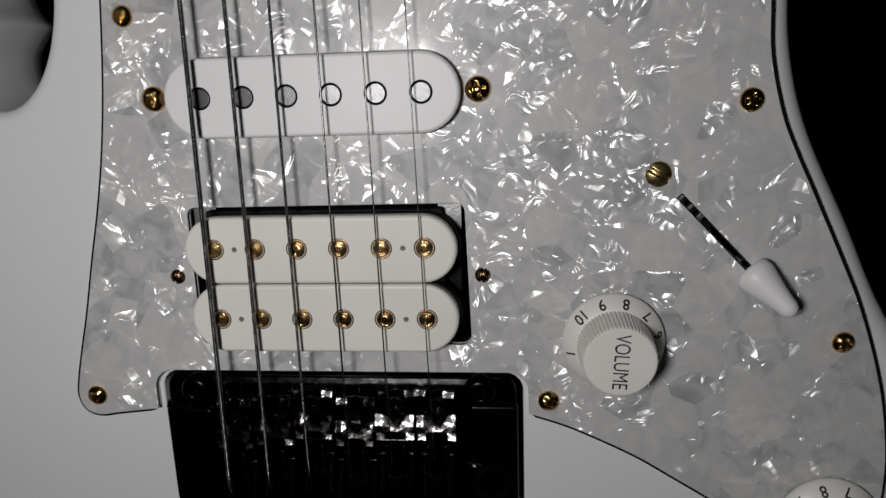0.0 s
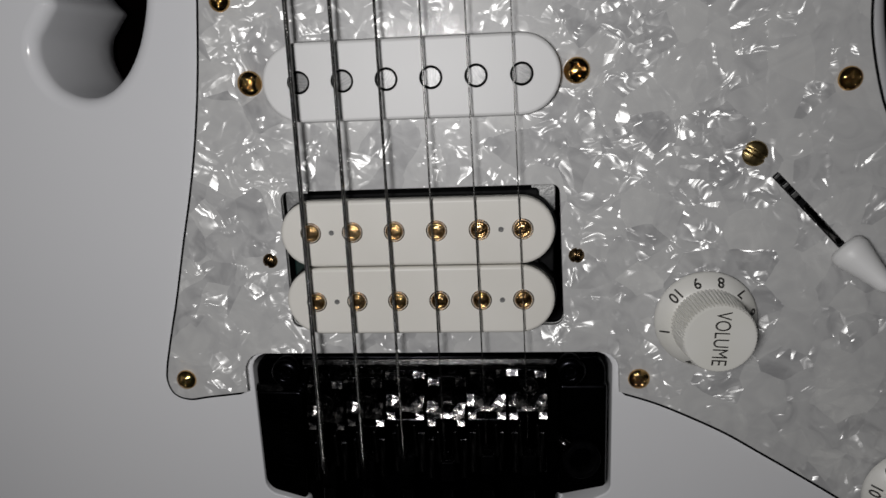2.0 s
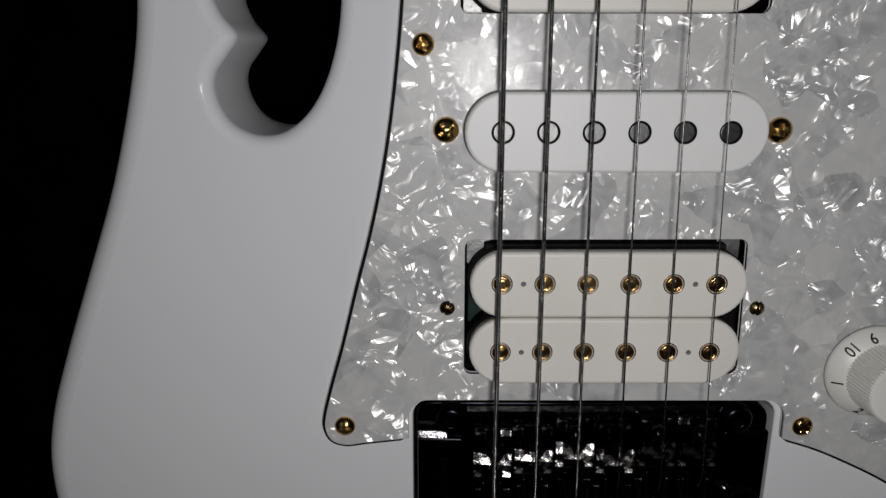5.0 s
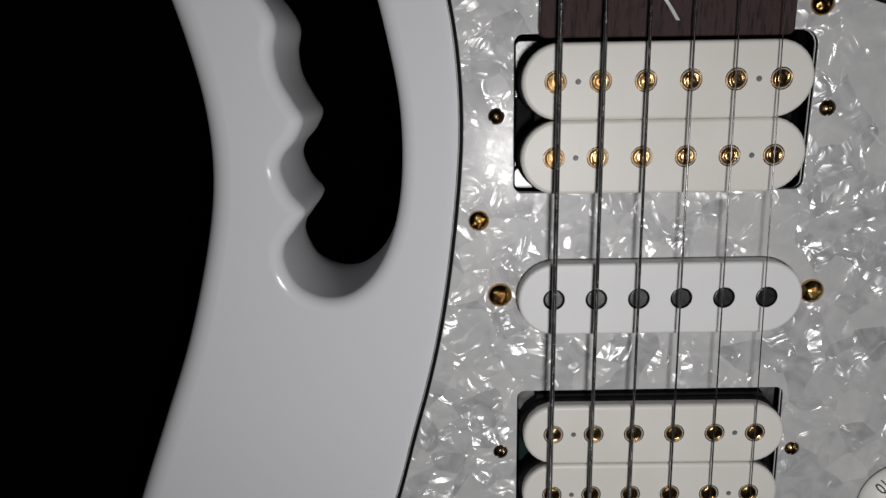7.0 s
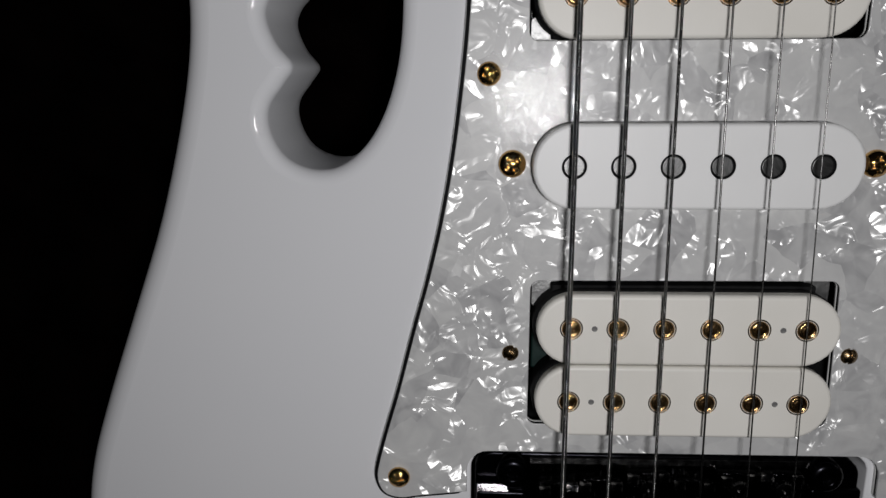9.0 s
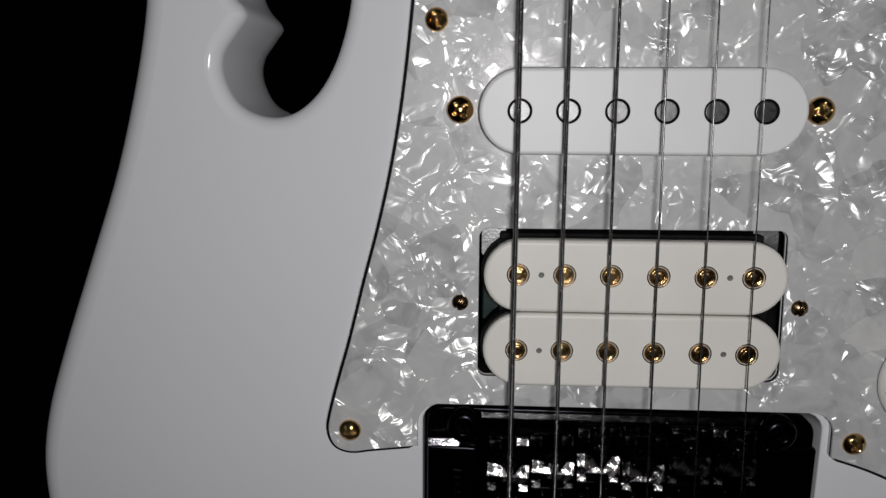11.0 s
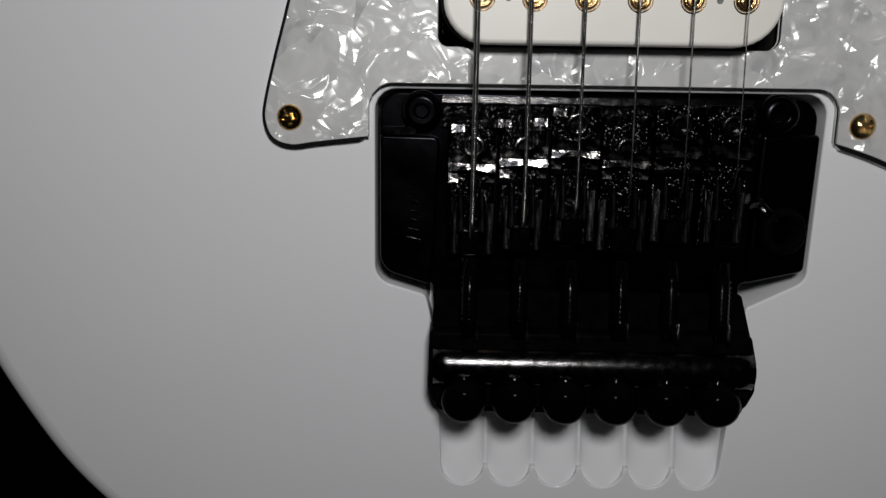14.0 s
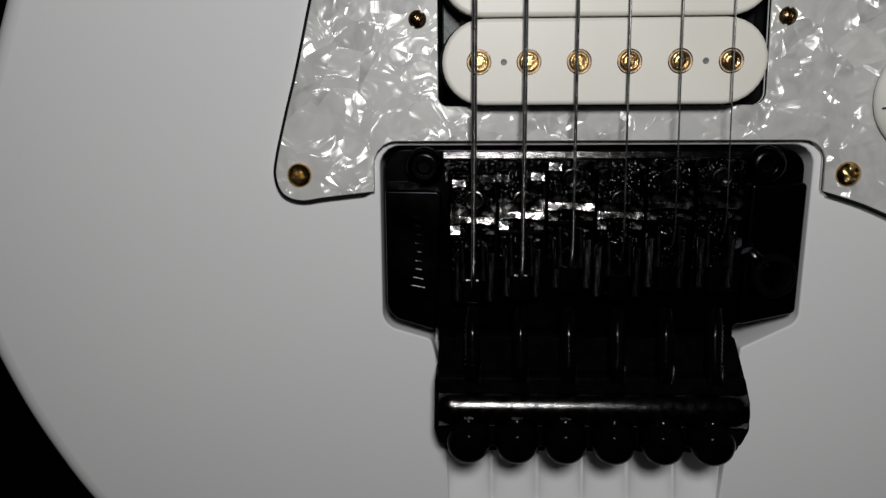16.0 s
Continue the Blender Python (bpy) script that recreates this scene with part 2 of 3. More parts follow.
def rounded(corners, steps=5):
    """A closed outline from corners (x, y, radius)."""
    out, n = [], len(corners)
    for i, (x, y, r) in enumerate(corners):
        c = np.array([x, y], float)
        a = np.array(corners[i - 1][:2], float) - c
        b = np.array(corners[(i + 1) % n][:2], float) - c
        if r <= 0:
            out.append(c)
            continue
        a, b = a / np.linalg.norm(a), b / np.linalg.norm(b)
        half = math.acos(max(-1, min(1, a @ b))) / 2
        reach, deep = r / math.tan(half), r / math.sin(half)
        mid = c + (a + b) / np.linalg.norm(a + b) * deep
        s, e = c + a * reach - mid, c + b * reach - mid
        for k in range(steps + 1):
            f = k / steps
            w = s * (1 - f) + e * f
            out.append(mid + w / np.linalg.norm(w) * r)
    return out


def stadium(cx, cy, length, width, steps=16):
    r, out = width / 2, []
    for side in (1, -1):
        for k in range(steps + 1):
            a = -math.pi / 2 + math.pi * k / steps
            out.append(np.array([cx + side * (length / 2 - r + r * math.cos(a)), cy + side * r * math.sin(a)]))
    return out


def counter(loop):
    area = sum(a[0] * b[1] - b[0] * a[1] for a, b in zip(loop, loop[1:] + loop[:1]))
    return loop if area > 0 else loop[::-1]


def inset(loop, d):
    """The counter-clockwise loop moved inwards by d."""
    n, out = len(loop), []
    for i in range(n):
        a, b = loop[i] - loop[i - 1], loop[(i + 1) % n] - loop[i]
        na = np.array([-a[1], a[0]]) / (np.linalg.norm(a) + 1e-9)
        nb = np.array([-b[1], b[0]]) / (np.linalg.norm(b) + 1e-9)
        m = na + nb
        out.append(loop[i] + m * min(d * 2 / max(m @ m, 0.5), 2 * d) if d > 0 else loop[i] + m * max(d * 2 / max(m @ m, 0.5), 2 * d))
    for _ in range(12):
        for i in range(n):
            j = (i + 1) % n
            way = loop[j] - loop[i]
            if (out[j] - out[i]) @ way < 0:
                mid, step = (out[i] + out[j]) / 2, way / (np.linalg.norm(way) + 1e-9) * 0.02
                out[i], out[j] = mid - step, mid + step
    return out


def slab(outer, bottom, top, radius=0.0, holes=(), hole_radius=0.0, low_radius=0.0, rings=4, low_radii=None):
    """A plate with rounded upper edges and with holes right through it. Millimetres."""
    bm = bmesh.new()
    caps = {0: [], 1: []}
    radii = [radius] + [hole_radius] * len(holes) if not isinstance(hole_radius, (list, tuple)) else [radius, *hole_radius]
    for which, loop in enumerate([outer, *holes]):
        loop, r = counter(list(loop)), radii[which]
        sign = 1 if which == 0 else -1
        levels = []
        low = low_radii[which] if low_radii else low_radius
        low, tall = low if isinstance(low, tuple) else (low, low)
        if low:
            levels += [(low * (1 - math.sin(a)), bottom + tall * (1 - math.cos(a))) for a in np.linspace(0, math.pi / 2, 5)]
        else:
            levels.append((0, bottom))
        if r:
            levels += [(r * (1 - math.cos(a)), top - r + r * math.sin(a)) for a in np.linspace(0, math.pi / 2, rings + 1)]
        else:
            levels.append((0, top))
        rows = []
        for d, z in levels:
            pts = inset(loop, sign * d) if d > 1e-6 else loop
            rows.append([bm.verts.new((p[0] * MM, p[1] * MM, z * MM)) for p in pts])
        n = len(loop)
        for lo, hi in zip(rows, rows[1:]):
            for i in range(n):
                q = (lo[i], lo[(i + 1) % n], hi[(i + 1) % n], hi[i])
                bm.faces.new(q if sign > 0 else q[::-1])
        for cap, row in ((0, rows[0]), (1, rows[-1])):
            for i in range(n):
                caps[cap].append(bm.edges.get((row[i], row[(i + 1) % n])))
    sides = list(bm.faces)
    for f in sides:
        f.smooth = True
    for cap in (0, 1):
        made = bmesh.ops.triangle_fill(bm, use_beauty=True, use_dissolve=False, edges=caps[cap], normal=(0, 0, 1 if cap else -1))
        for f in made["geom"]:
            if isinstance(f, bmesh.types.BMFace):
                f.normal_update()
                if (f.normal.z > 0) != bool(cap):
                    f.normal_flip()
    return bm


def lathe(profile, segments=28, axis="Z"):
    """A turned solid from (radius, height) pairs in millimetres."""
    bm = bmesh.new()
    rows = []
    for r, z in profile:
        if r < 1e-6:
            rows.append([bm.verts.new((0, 0, z * MM))])
        else:
            rows.append([bm.verts.new((r * MM * math.cos(2 * math.pi * k / segments), r * MM * math.sin(2 * math.pi * k / segments), z * MM)) for k in range(segments)])
    for n, (lo, hi) in enumerate(zip(rows, rows[1:])):
        flat = abs(profile[n][1] - profile[n + 1][1]) < 1e-6
        for i in range(segments):
            j = (i + 1) % segments
            ids = [lo[i % len(lo)], lo[j % len(lo)], hi[j % len(hi)], hi[i % len(hi)]]
            ids = list(dict.fromkeys(ids))
            if len(ids) > 2:
                bm.faces.new(ids).smooth = not flat
    return bm


def brick(x0, x1, y0, y1, z0, z1, bevel=0.3):
    bm = bmesh.new()
    bmesh.ops.create_cube(bm, size=1)
    for v in bm.verts:
        v.co = Vector(((x0 + x1) / 2 + v.co.x * (x1 - x0), (y0 + y1) / 2 + v.co.y * (y1 - y0), (z0 + z1) / 2 + v.co.z * (z1 - z0))) * MM
    if bevel:
        bmesh.ops.bevel(bm, geom=list(bm.edges), offset=bevel * MM, segments=2, profile=0.5, affect="EDGES")
    return bm


def tube(points, radius, segments=10):
    """A round rod along points in millimetres."""
    bm, rows = bmesh.new(), []
    pts = [Vector(p) for p in points]
    for i, p in enumerate(pts):
        way = (pts[min(i + 1, len(pts) - 1)] - pts[max(i - 1, 0)]).normalized()
        side = way.cross(Vector((0.3, 0.1, 1))).normalized()
        up = side.cross(way)
        rows.append([bm.verts.new((p + radius * (math.cos(a) * side + math.sin(a) * up)) * MM) for a in np.linspace(0, 2 * math.pi, segments, endpoint=False)])
    for lo, hi in zip(rows, rows[1:]):
        for i in range(segments):
            bm.faces.new((lo[i], lo[(i + 1) % segments], hi[(i + 1) % segments], hi[i])).smooth = True
    bm.faces.new(rows[0][::-1])
    bm.faces.new(rows[-1])
    return bm


def mesh_of(name, bm, material, auto=True):
    bmesh.ops.recalc_face_normals(bm, faces=bm.faces)
    me = bpy.data.meshes.new(name)
    bm.to_mesh(me)
    bm.free()
    me.materials.append(material)
    return me


def part(name, bm, material, parent, label="", at=None):
    """One mesh object under a thing or part; at: a pose in metres."""
    me = bm if isinstance(bm, bpy.types.Mesh) else mesh_of(name, bm, material)
    ob = new(name, me)
    ob.parent = parent
    if at is not None:
        ob.matrix_basis = at
    return tagged(ob, label) if label else ob


def spot(x, y, z=0.0, rx=0, ry=0, rz=0):
    return pose(x * MM, y * MM, z * MM, rx, ry, rz)


# ---- the cloth that the instrument lies on ----
bm = bmesh.new()
bmesh.ops.create_grid(bm, x_segments=90, y_segments=90, size=1.2)
for v in bm.verts:
    far = max(abs(v.co.x) - 0.25, abs(v.co.y) - 0.35, 0)
    v.co.z = -0.0005 + min(far * 2, 1) * 0.012 * (noise.noise(v.co * 7) - 0.6)
ground = new("ground", mesh_of("ground", bm, CLOTH))
tagged(ground, "black matt cloth spread flat under the guitar", "cloth", kind="structure")

guitar = new("electric_guitar")
tagged(guitar, "white lacquered electric guitar with pearl pickguard lying on black cloth", "guitar")

# ---- body: outline with two horns, hand grip hole, bridge route with six finger grooves ----
side_bass = [(-33, 99), (-52, 112), (-64, 132), (-78, 165), (-100, 186), (-118, 168), (-126, 132), (-124, 104), (-118, 80), (-113.2, 62), (-110.4, 46), (-110.3, 30), (-113.6, 12), (-121, -13), (-130, -36), (-139, -58.5), (-145.5, -77), (-148.3, -93), (-147.2, -112), (-142.3, -128)]
tail = [(-134.8, -144.5), (-123, -163.7), (-107, -180), (-85, -195), (-50, -208), (0, -214), (60, -212), (110, -198), (146, -172), (163, -136), (163, -102), (152, -78)]
side_treble = [(136.0, -56), (124.8, -33), (114.9, -13), (110, 2), (107.8, 18), (107.8, 45), (111, 90), (113, 130), (107, 150), (98, 142), (90, 118), (78, 92), (63, 76), (51, 73), (42, 76.5), (37, 84), (33, 93)]
body_outline = smooth(side_bass + tail + side_treble, 5, closed=True)

grip_outline = smooth([(-112, 101), (-104, 90), (-100.5, 84), (-97.5, 77), (-93, 71), (-91, 66), (-92, 60), (-91.2, 54), (-88.5, 48.5), (-86.2, 44), (-88.2, 39.2), (-91.6, 35.2), (-92.6, 31.5), (-90.6, 26), (-87.2, 21.3), (-89.8, 17), (-93, 12.5), (-93.3, 7.5), (-90.5, 1.8), (-85.5, -1.2), (-80, -1.6), (-75, 0.6), (-70.2, 5.5), (-66.3, 13), (-63.6, 23), (-62.5, 35), (-62.9, 48), (-65.2, 62), (-68.3, 75), (-74, 90), (-84, 104), (-98, 112), (-108, 110)], 5, closed=True)

FINGER, FIRST = 11.2, -27.0
fingers = []
for k in range(6):
    cx = FIRST + FINGER * k
    for a in np.linspace(math.pi, 2 * math.pi, 11):
        fingers.append((cx + 5.1 * math.cos(a), -158.5 + 5.1 * math.sin(a), 0))
route = rounded([(-47.6, -112.8, 4.5), (-36.2, -116.2, 2.0), (-33.4, -128, 0)] + fingers + [(36.2, -128, 0), (36.2, -118.0, 1.2), (48.8, -111.5, 3.5), (48.6, -70.7, 4.5), (-47.4, -70.7, 4.5)])
pocket_bridge = rounded([(-36, -64, 2), (37, -64, 2), (37, -24, 2), (-36, -24, 2)])
pocket_neck = rounded([(-38, 24, 2), (36, 24, 2), (36, 66, 2), (-38, 66, 2)])
body = part("body", slab(body_outline, 0, B / MM, 6.0, [grip_outline, route, pocket_bridge, pocket_neck], [3.4, 0.5, 0.2, 0.2], rings=6, low_radii=[5, (5.8, 17.5), 0, 0, 0]), LACQUER, guitar, "white glossy body with a scalloped hand grip hole")
# plain matt black liner and floor added inside each pickup pocket
for loop in (pocket_bridge, pocket_neck):
    lo = slab(inset(counter(loop), 0.25), 20, B / MM - 0.1, 0, [inset(counter(loop), 0.6)])
    part("cavity_lining", lo, CAVITY, body, "black pickup cavity wall")
    part("cavity_floor", slab(inset(counter(loop), 0.3), 19, 21), CAVITY, body)

# floor of the six grooves, rising to the tail
bm = bmesh.new()
nx, ny = 144, 60
grid = []
for j in range(ny + 1):
    y = -165.0 + (165.0 - 113.0) * j / ny
    row = []
    for i in range(nx + 1):
        x = -35.5 + 72.0 * i / nx
        k = min(5, max(0, round((x - FIRST) / FINGER)))
        u = min(1.0, abs(x - FIRST - FINGER * k) / (FINGER / 2))
        deep = 0.1 + max(0.0, (y + 163.4)) * 0.42
        z = B / MM - 0.5 - min(deep, 19.0) * (0.25 + 0.75 * math.sqrt(max(0.0, 1 - u * u * 0.98)))
        row.append(bm.verts.new((x * MM, y * MM, z * MM)))
    grid.append(row)
for a, b in zip(grid, grid[1:]):
    for i in range(nx):
        bm.faces.new((a[i], a[i + 1], b[i + 1], b[i])).smooth = True
part("groove_floor", bm, LACQUER, body, "six white finger grooves carved behind the bridge")
part("route_floor", slab(inset(counter(rounded([(-47.6, -112, 3), (48.8, -112, 3), (48.6, -69.8, 4), (-47.4, -69.8, 4)])), 0.1), 10, 14), CAVITY, body)

# ---- pickguard: pearl on black on white ----
left_edge = smooth([(-48.5, -80.7), (-59.7, -82.0), (-65.1, -82.7), (-68.9, -81.3), (-70.4, -77.8), (-70, -73.6), (-67.6, -64.6), (-64.4, -53.6), (-60.7, -39.3), (-57.3, -26.9), (-54.2, -13.7), (-51.7, 0), (-49.8, 14), (-48.3, 28.5), (-47.6, 41.6), (-48, 54.3), (-49.4, 66.4), (-52.1, 78.2), (-57, 92), (-60, 102), (-54, 107), (-44, 101), (-33, 95)], 5)
cut_edge = smooth([(29.5, 84), (32.9, 76.2), (37.7, 72.7), (43, 69.4), (52, 67), (62, 69.5), (74, 84), (86, 108), (93, 124), (99, 122), (102.3, 100), (101.8, 60)], 5)
right_edge = smooth([(101.9, 17), (102.8, 5.5), (106, -7.1), (109.7, -15.9), (114.1, -24.9), (121.7, -40.8), (126.9, -52.4), (132, -67.2), (135.2, -80.4), (137, -95), (136, -110), (131, -120), (121, -121), (108, -111.5), (95, -103.1), (86.2, -97.6), (77.6, -92.3), (67.8, -87.4), (59.1, -83.6), (50.1, -80.7)], 5)
bridge_edge = rounded([(50.0, -80.6, 0), (49.9, -69.6, 5.0), (-48.4, -69.6, 5.0), (-48.5, -80.6, 0)])
guard_outline = counter(left_edge + cut_edge + right_edge + bridge_edge[1:-1])
hole_bridge = rounded([(-34.1, -62.1, 2.0), (36.0, -62.1, 2.5), (34.9, -26.2, 2.0), (-34.1, -26.4, 2.0)])
hole_neck = rounded([(-35.6, 26.0, 2.0), (33.6, 26.0, 2.0), (33.4, 62.6, 3.5), (-35.8, 62.6, 2.0)])
hole_single = stadium(0.2, -0.1, 69.9, 18.7)
holes = [hole_bridge, hole_neck, hole_single]
pickguard = part("pickguard", slab(guard_outline, 46.45, 47.0, 0.2, holes, 0.2, rings=2), PEARL, guitar, "white pearloid pickguard with a black-edged ply")
def lower_ply(reach):
    """The guard's outline with a bevelled step all round but for the cut at the bridge."""
    outer, flush = inset(guard_outline, -reach), inset(guard_outline, 0.15)
    return [q if -81.5 < p[1] < -69 and abs(p[0]) < 50.6 else o for p, o, q in zip(guard_outline, outer, flush)]


part("black_ply", slab(lower_ply(0.7), 45.5, 46.45, 0, [inset(counter(h), -0.15) for h in holes]), BLACK_PLY, pickguard, "black middle ply showing at the edge")
part("white_ply", slab(lower_ply(0.95), B / MM, 45.5, 0, [inset(counter(h), -0.1) for h in holes]), WHITE_PLY, pickguard)


# ---- screws ----
def screw_mesh(name, radius, height, cross, material, width=0.16, deep=0.7):
    """A domed head with a cross or a straight slot cut into it."""
    bm, rows = bmesh.new(), []
    seg, rings = 48, 16
    for j in range(rings + 1):
        rr = j / rings
        row = []
        for i in range(seg if j else 1):
            a = 2 * math.pi * i / seg
            x, y = rr * math.cos(a), rr * math.sin(a)
            h = height * (1 - 0.82 * rr**2) if j < rings else 0
            if cross:
                arm = min(max(abs(x) / 0.62, abs(y) / width), max(abs(y) / 0.62, abs(x) / width))
            else:
                arm = abs(y) / width if rr < 0.99 else 9
            if arm < 1.0:
                h -= deep * min(1, (1 - arm) * 3)
            row.append(bm.verts.new((x * radius * MM, y * radius * MM, h * MM)))
        rows.append(row)
    rows.append([bm.verts.new((v.co.x, v.co.y, -0.001)) for v in rows[-1]])
    for lo, hi in zip(rows, rows[1:]):
        for i in range(seg):
            ids = list(dict.fromkeys([lo[i % len(lo)], lo[(i + 1) % seg % len(lo)], hi[(i + 1) % seg], hi[i]]))
            bm.faces.new(ids).smooth = True
    return mesh_of(name, bm, material)


gold_screw = screw_mesh("screw", 2.75, 1.7, True, GOLD)
small_screw = screw_mesh("height_screw", 1.95, 1.2, False, BRONZE, width=0.2, deep=0.5)
slot_screw = screw_mesh("slot_screw", 3.0, 1.2, False, BRASS, width=0.2, deep=0.45)
turn = random.Random(4)
for x, y, s in [(-44.0, 19.3, 0.93), (-65.2, -77, 1.0), (55, -77, 1.0), (99.3, -4, 1.0), (124, -61, 0.97), (33.3, 68.2, 1.0)]:
    ob = part("pickguard_screw", gold_screw, None, guitar, "gold cross-head pickguard screw", spot(x, y, 47, rz=turn.uniform(0, 90)))
    ob.scale = (s, s, 1)
for x, rz in ((-38.75, 35), (38.75, 10)):
    part("pickup_screw", gold_screw, None, guitar, "large gold cross-head pickup screw", spot(x, 0.2, 47.3, rz=rz) @ Matrix.Scale(1.1, 4))
for x, y, rz in [(-38.4, -44, 60), (39, -44, 80), (-39.8, 44.3, 45), (37.2, 45, 95)]:
    part("height_screw", small_screw, None, guitar, "small slotted brass pickup height screw", spot(x, y, 47, rz=rz))
part("switch_screw", slot_screw, None, guitar, "aged brass slotted screw", spot(79.8, -20.2, 47, rz=-30))

# ---- pickups ----
pole_cup = mesh_of("pole_screw", lathe([(0, 0.38), (0.6, 0.39), (1.05, 0.38), (1.2, 0.3), (1.34, 0.42), (1.55, 0.54), (1.78, 0.48), (2.0, 0.28), (2.14, 0.02), (2.2, -0.1), (2.22, -0.6)]), SOFT_GOLD)
pole_ring = mesh_of("pole_ring", lathe([(2.2, -0.05), (2.3, 0.05), (2.46, 0.08), (2.56, 0.02), (2.58, -0.4)]), BRONZE)
eyelet = mesh_of("wire_hole", lathe([(0, 0.06), (0.5, 0.08), (0.62, 0.1), (0.66, 0.02), (0.66, -1)], 16), GREY)
slug = mesh_of("pole_piece", lathe([(0, 0.05), (2.1, 0.05), (2.3, -0.02), (2.35, -0.2), (2.35, -3)]), STEEL)
# black ring that paints the shade in the gap around a pole
rim = mesh_of("pole_gap_shade", lathe([(2.64, -0.1), (2.6, -0.45), (2.3, -0.5)]), BLACK_PLY)


def humbucker(name, cx, rows_y, top, span, length, ears, label, slim=None):
    pickup = part(name, brick(cx - 29.5, cx + 29.5, rows_y[1] - 8.3, rows_y[0] + 8.3, top - 14, top - 6.0, 0.4), CAVITY, guitar, label)
    for y in rows_y:
        wide = 16.4 if y == slim else 17.3
        shell = slab(stadium(cx, y - (17.3 - wide) / 2, length, wide), top - 3.0, top, 0.9, rings=4)
        part("bobbin", shell, BOBBIN, pickup, "cream plastic coil bobbin")
        part("coil", slab(stadium(cx, y - (17.3 - wide) / 2, length + 1.2, wide - 0.1), top - 10.5, top - 2.9, 0.5, rings=2), CAVITY, pickup, "coil wrapped in black tape")
        for k in range(6):
            x = cx - span / 2 + span / 5 * k
            part("pole_screw", pole_cup, None, pickup, "gold pole screw", spot(x, y, top, rz=k * 37))
            part("pole_ring", pole_ring, None, pickup, "dark bronze washer ring", spot(x, y, top))
        for x in (cx - span / 2 + span / 10, cx + span / 2 - span / 10):
            part("wire_hole", eyelet, None, pickup, at=spot(x, y, top))
    for side in (-1, 1):
        for end, y0, y1 in ((-1, rows_y[1] - 8.6, rows_y[1] - 3.5), (1, rows_y[0] + 2.0, rows_y[0] + 9.3)):
            if (side, end) not in ears:
                continue
            ear = slab(rounded([(cx + side * 28, y0, 0), (cx + side * 33.9, y0, 1.2), (cx + side * 33.9, y1, 1.2), (cx + side * 28, y1, 0)][::side]), top - 9.8, top - 9.0, 0.2, rings=2)
            part("mounting_ear", ear, DULL, pickup, "bare nickel mounting ear")
        part("bracket_side", brick(cx + side * 33.3 - 0.4, cx + side * 33.3 + 0.4, rows_y[1] - 6, rows_y[0] + 6, top - 13.5, top - 11.7, 0.2), DIM, pickup, "thin metal bracket edge")
        part("coil_tape", brick(cx + side * 30.5 - 3, cx + side * 30.5 + 3, rows_y[1] + 4, rows_y[0] - 4, top - 12, top - 10, 0.4), GREEN if side < 0 and slim else CAVITY, pickup, "dark tape at the coil end")
    return pickup


humbucker("bridge_humbucker", 0.2, (-35.6, -53.2), 53.2, 51.2, 66.4, ((-1, 1), (1, 1)), "cream twin-coil bridge pickup with gold poles", -35.6)
humbucker("neck_humbucker", -1.1, (52.0, 34.7), 50.3, 51.0, 66.3, ((-1, 1), (-1, -1)), "cream twin-coil neck pickup with gold poles")

def disc(x, y, radius, steps=28):
    return [np.array([x + radius * math.cos(2 * math.pi * k / steps), y + radius * math.sin(2 * math.pi * k / steps)]) for k in range(steps)]


pole_x = [-25.8 + 10.38 * k for k in range(6)]
single = part("middle_pickup", slab(stadium(0.2, -0.1, 69.5, 18.3), 43, 51.0, 0.8, [disc(x, 0.0, 2.66) for x in pole_x], 0.12, rings=5), COVER, guitar, "white single-coil middle pickup with steel poles")
for k, x in enumerate(pole_x):
    part("pole_piece", slug, None, single, "ground steel pole piece", spot(x, 0.0, 50.62, rz=k * 31))
    part("pole_gap_shade", rim, None, single, at=spot(x, 0.0, 51.0))

# ---- neck end ----
board = slab(rounded([(-30.3, 61.6, 1.5), (26.4, 61.4, 1.5), (23.5, 300, 0), (-27, 300, 0)]), 47.2, 50.1, 0.4, rings=2)
fretboard = part("fretboard", board, ROSEWOOD, guitar, "dark rosewood fretboard end with vine inlay")
part("neck", slab(rounded([(-29.5, 97, 1), (26, 96, 1), (23, 300, 0), (-26.5, 300, 0)]), 22, 47.1, 0, low_radius=8), ROSEWOOD, guitar, "dark wooden neck")
step, y = 10.0, 71.1
while y < 298:
    w0, w1 = -30.1 + (y - 61.5) * 0.0138, 26.2 - (y - 61.5) * 0.0121
    part("fret", tube([(w0 + 0.4, y, 50.15), ((w0 + w1) / 2, y, 50.35), (w1 - 0.4, y, 50.15)], 1.25, 12), FRET, fretboard, "nickel fret")
    step *= 1.0595
    y += step


def leaf(x, y, length, width, angle):
    """A pointed inlay leaf with a bulging side."""
    c, s = math.cos(radians(angle)), math.sin(radians(angle))
    pts = []
    for u in np.linspace(0, 1, 9):
        pts.append((u * length, width * math.sin(math.pi * u) ** 0.8))
    for u in np.linspace(1, 0, 9)[1:-1]:
        pts.append((u * length, -width * 0.55 * math.sin(math.pi * u)))
    loop = [np.array([x + c * a - s * b, y + s * a + c * b]) for a, b in pts]
    return slab(loop, 49.5, 50.16)


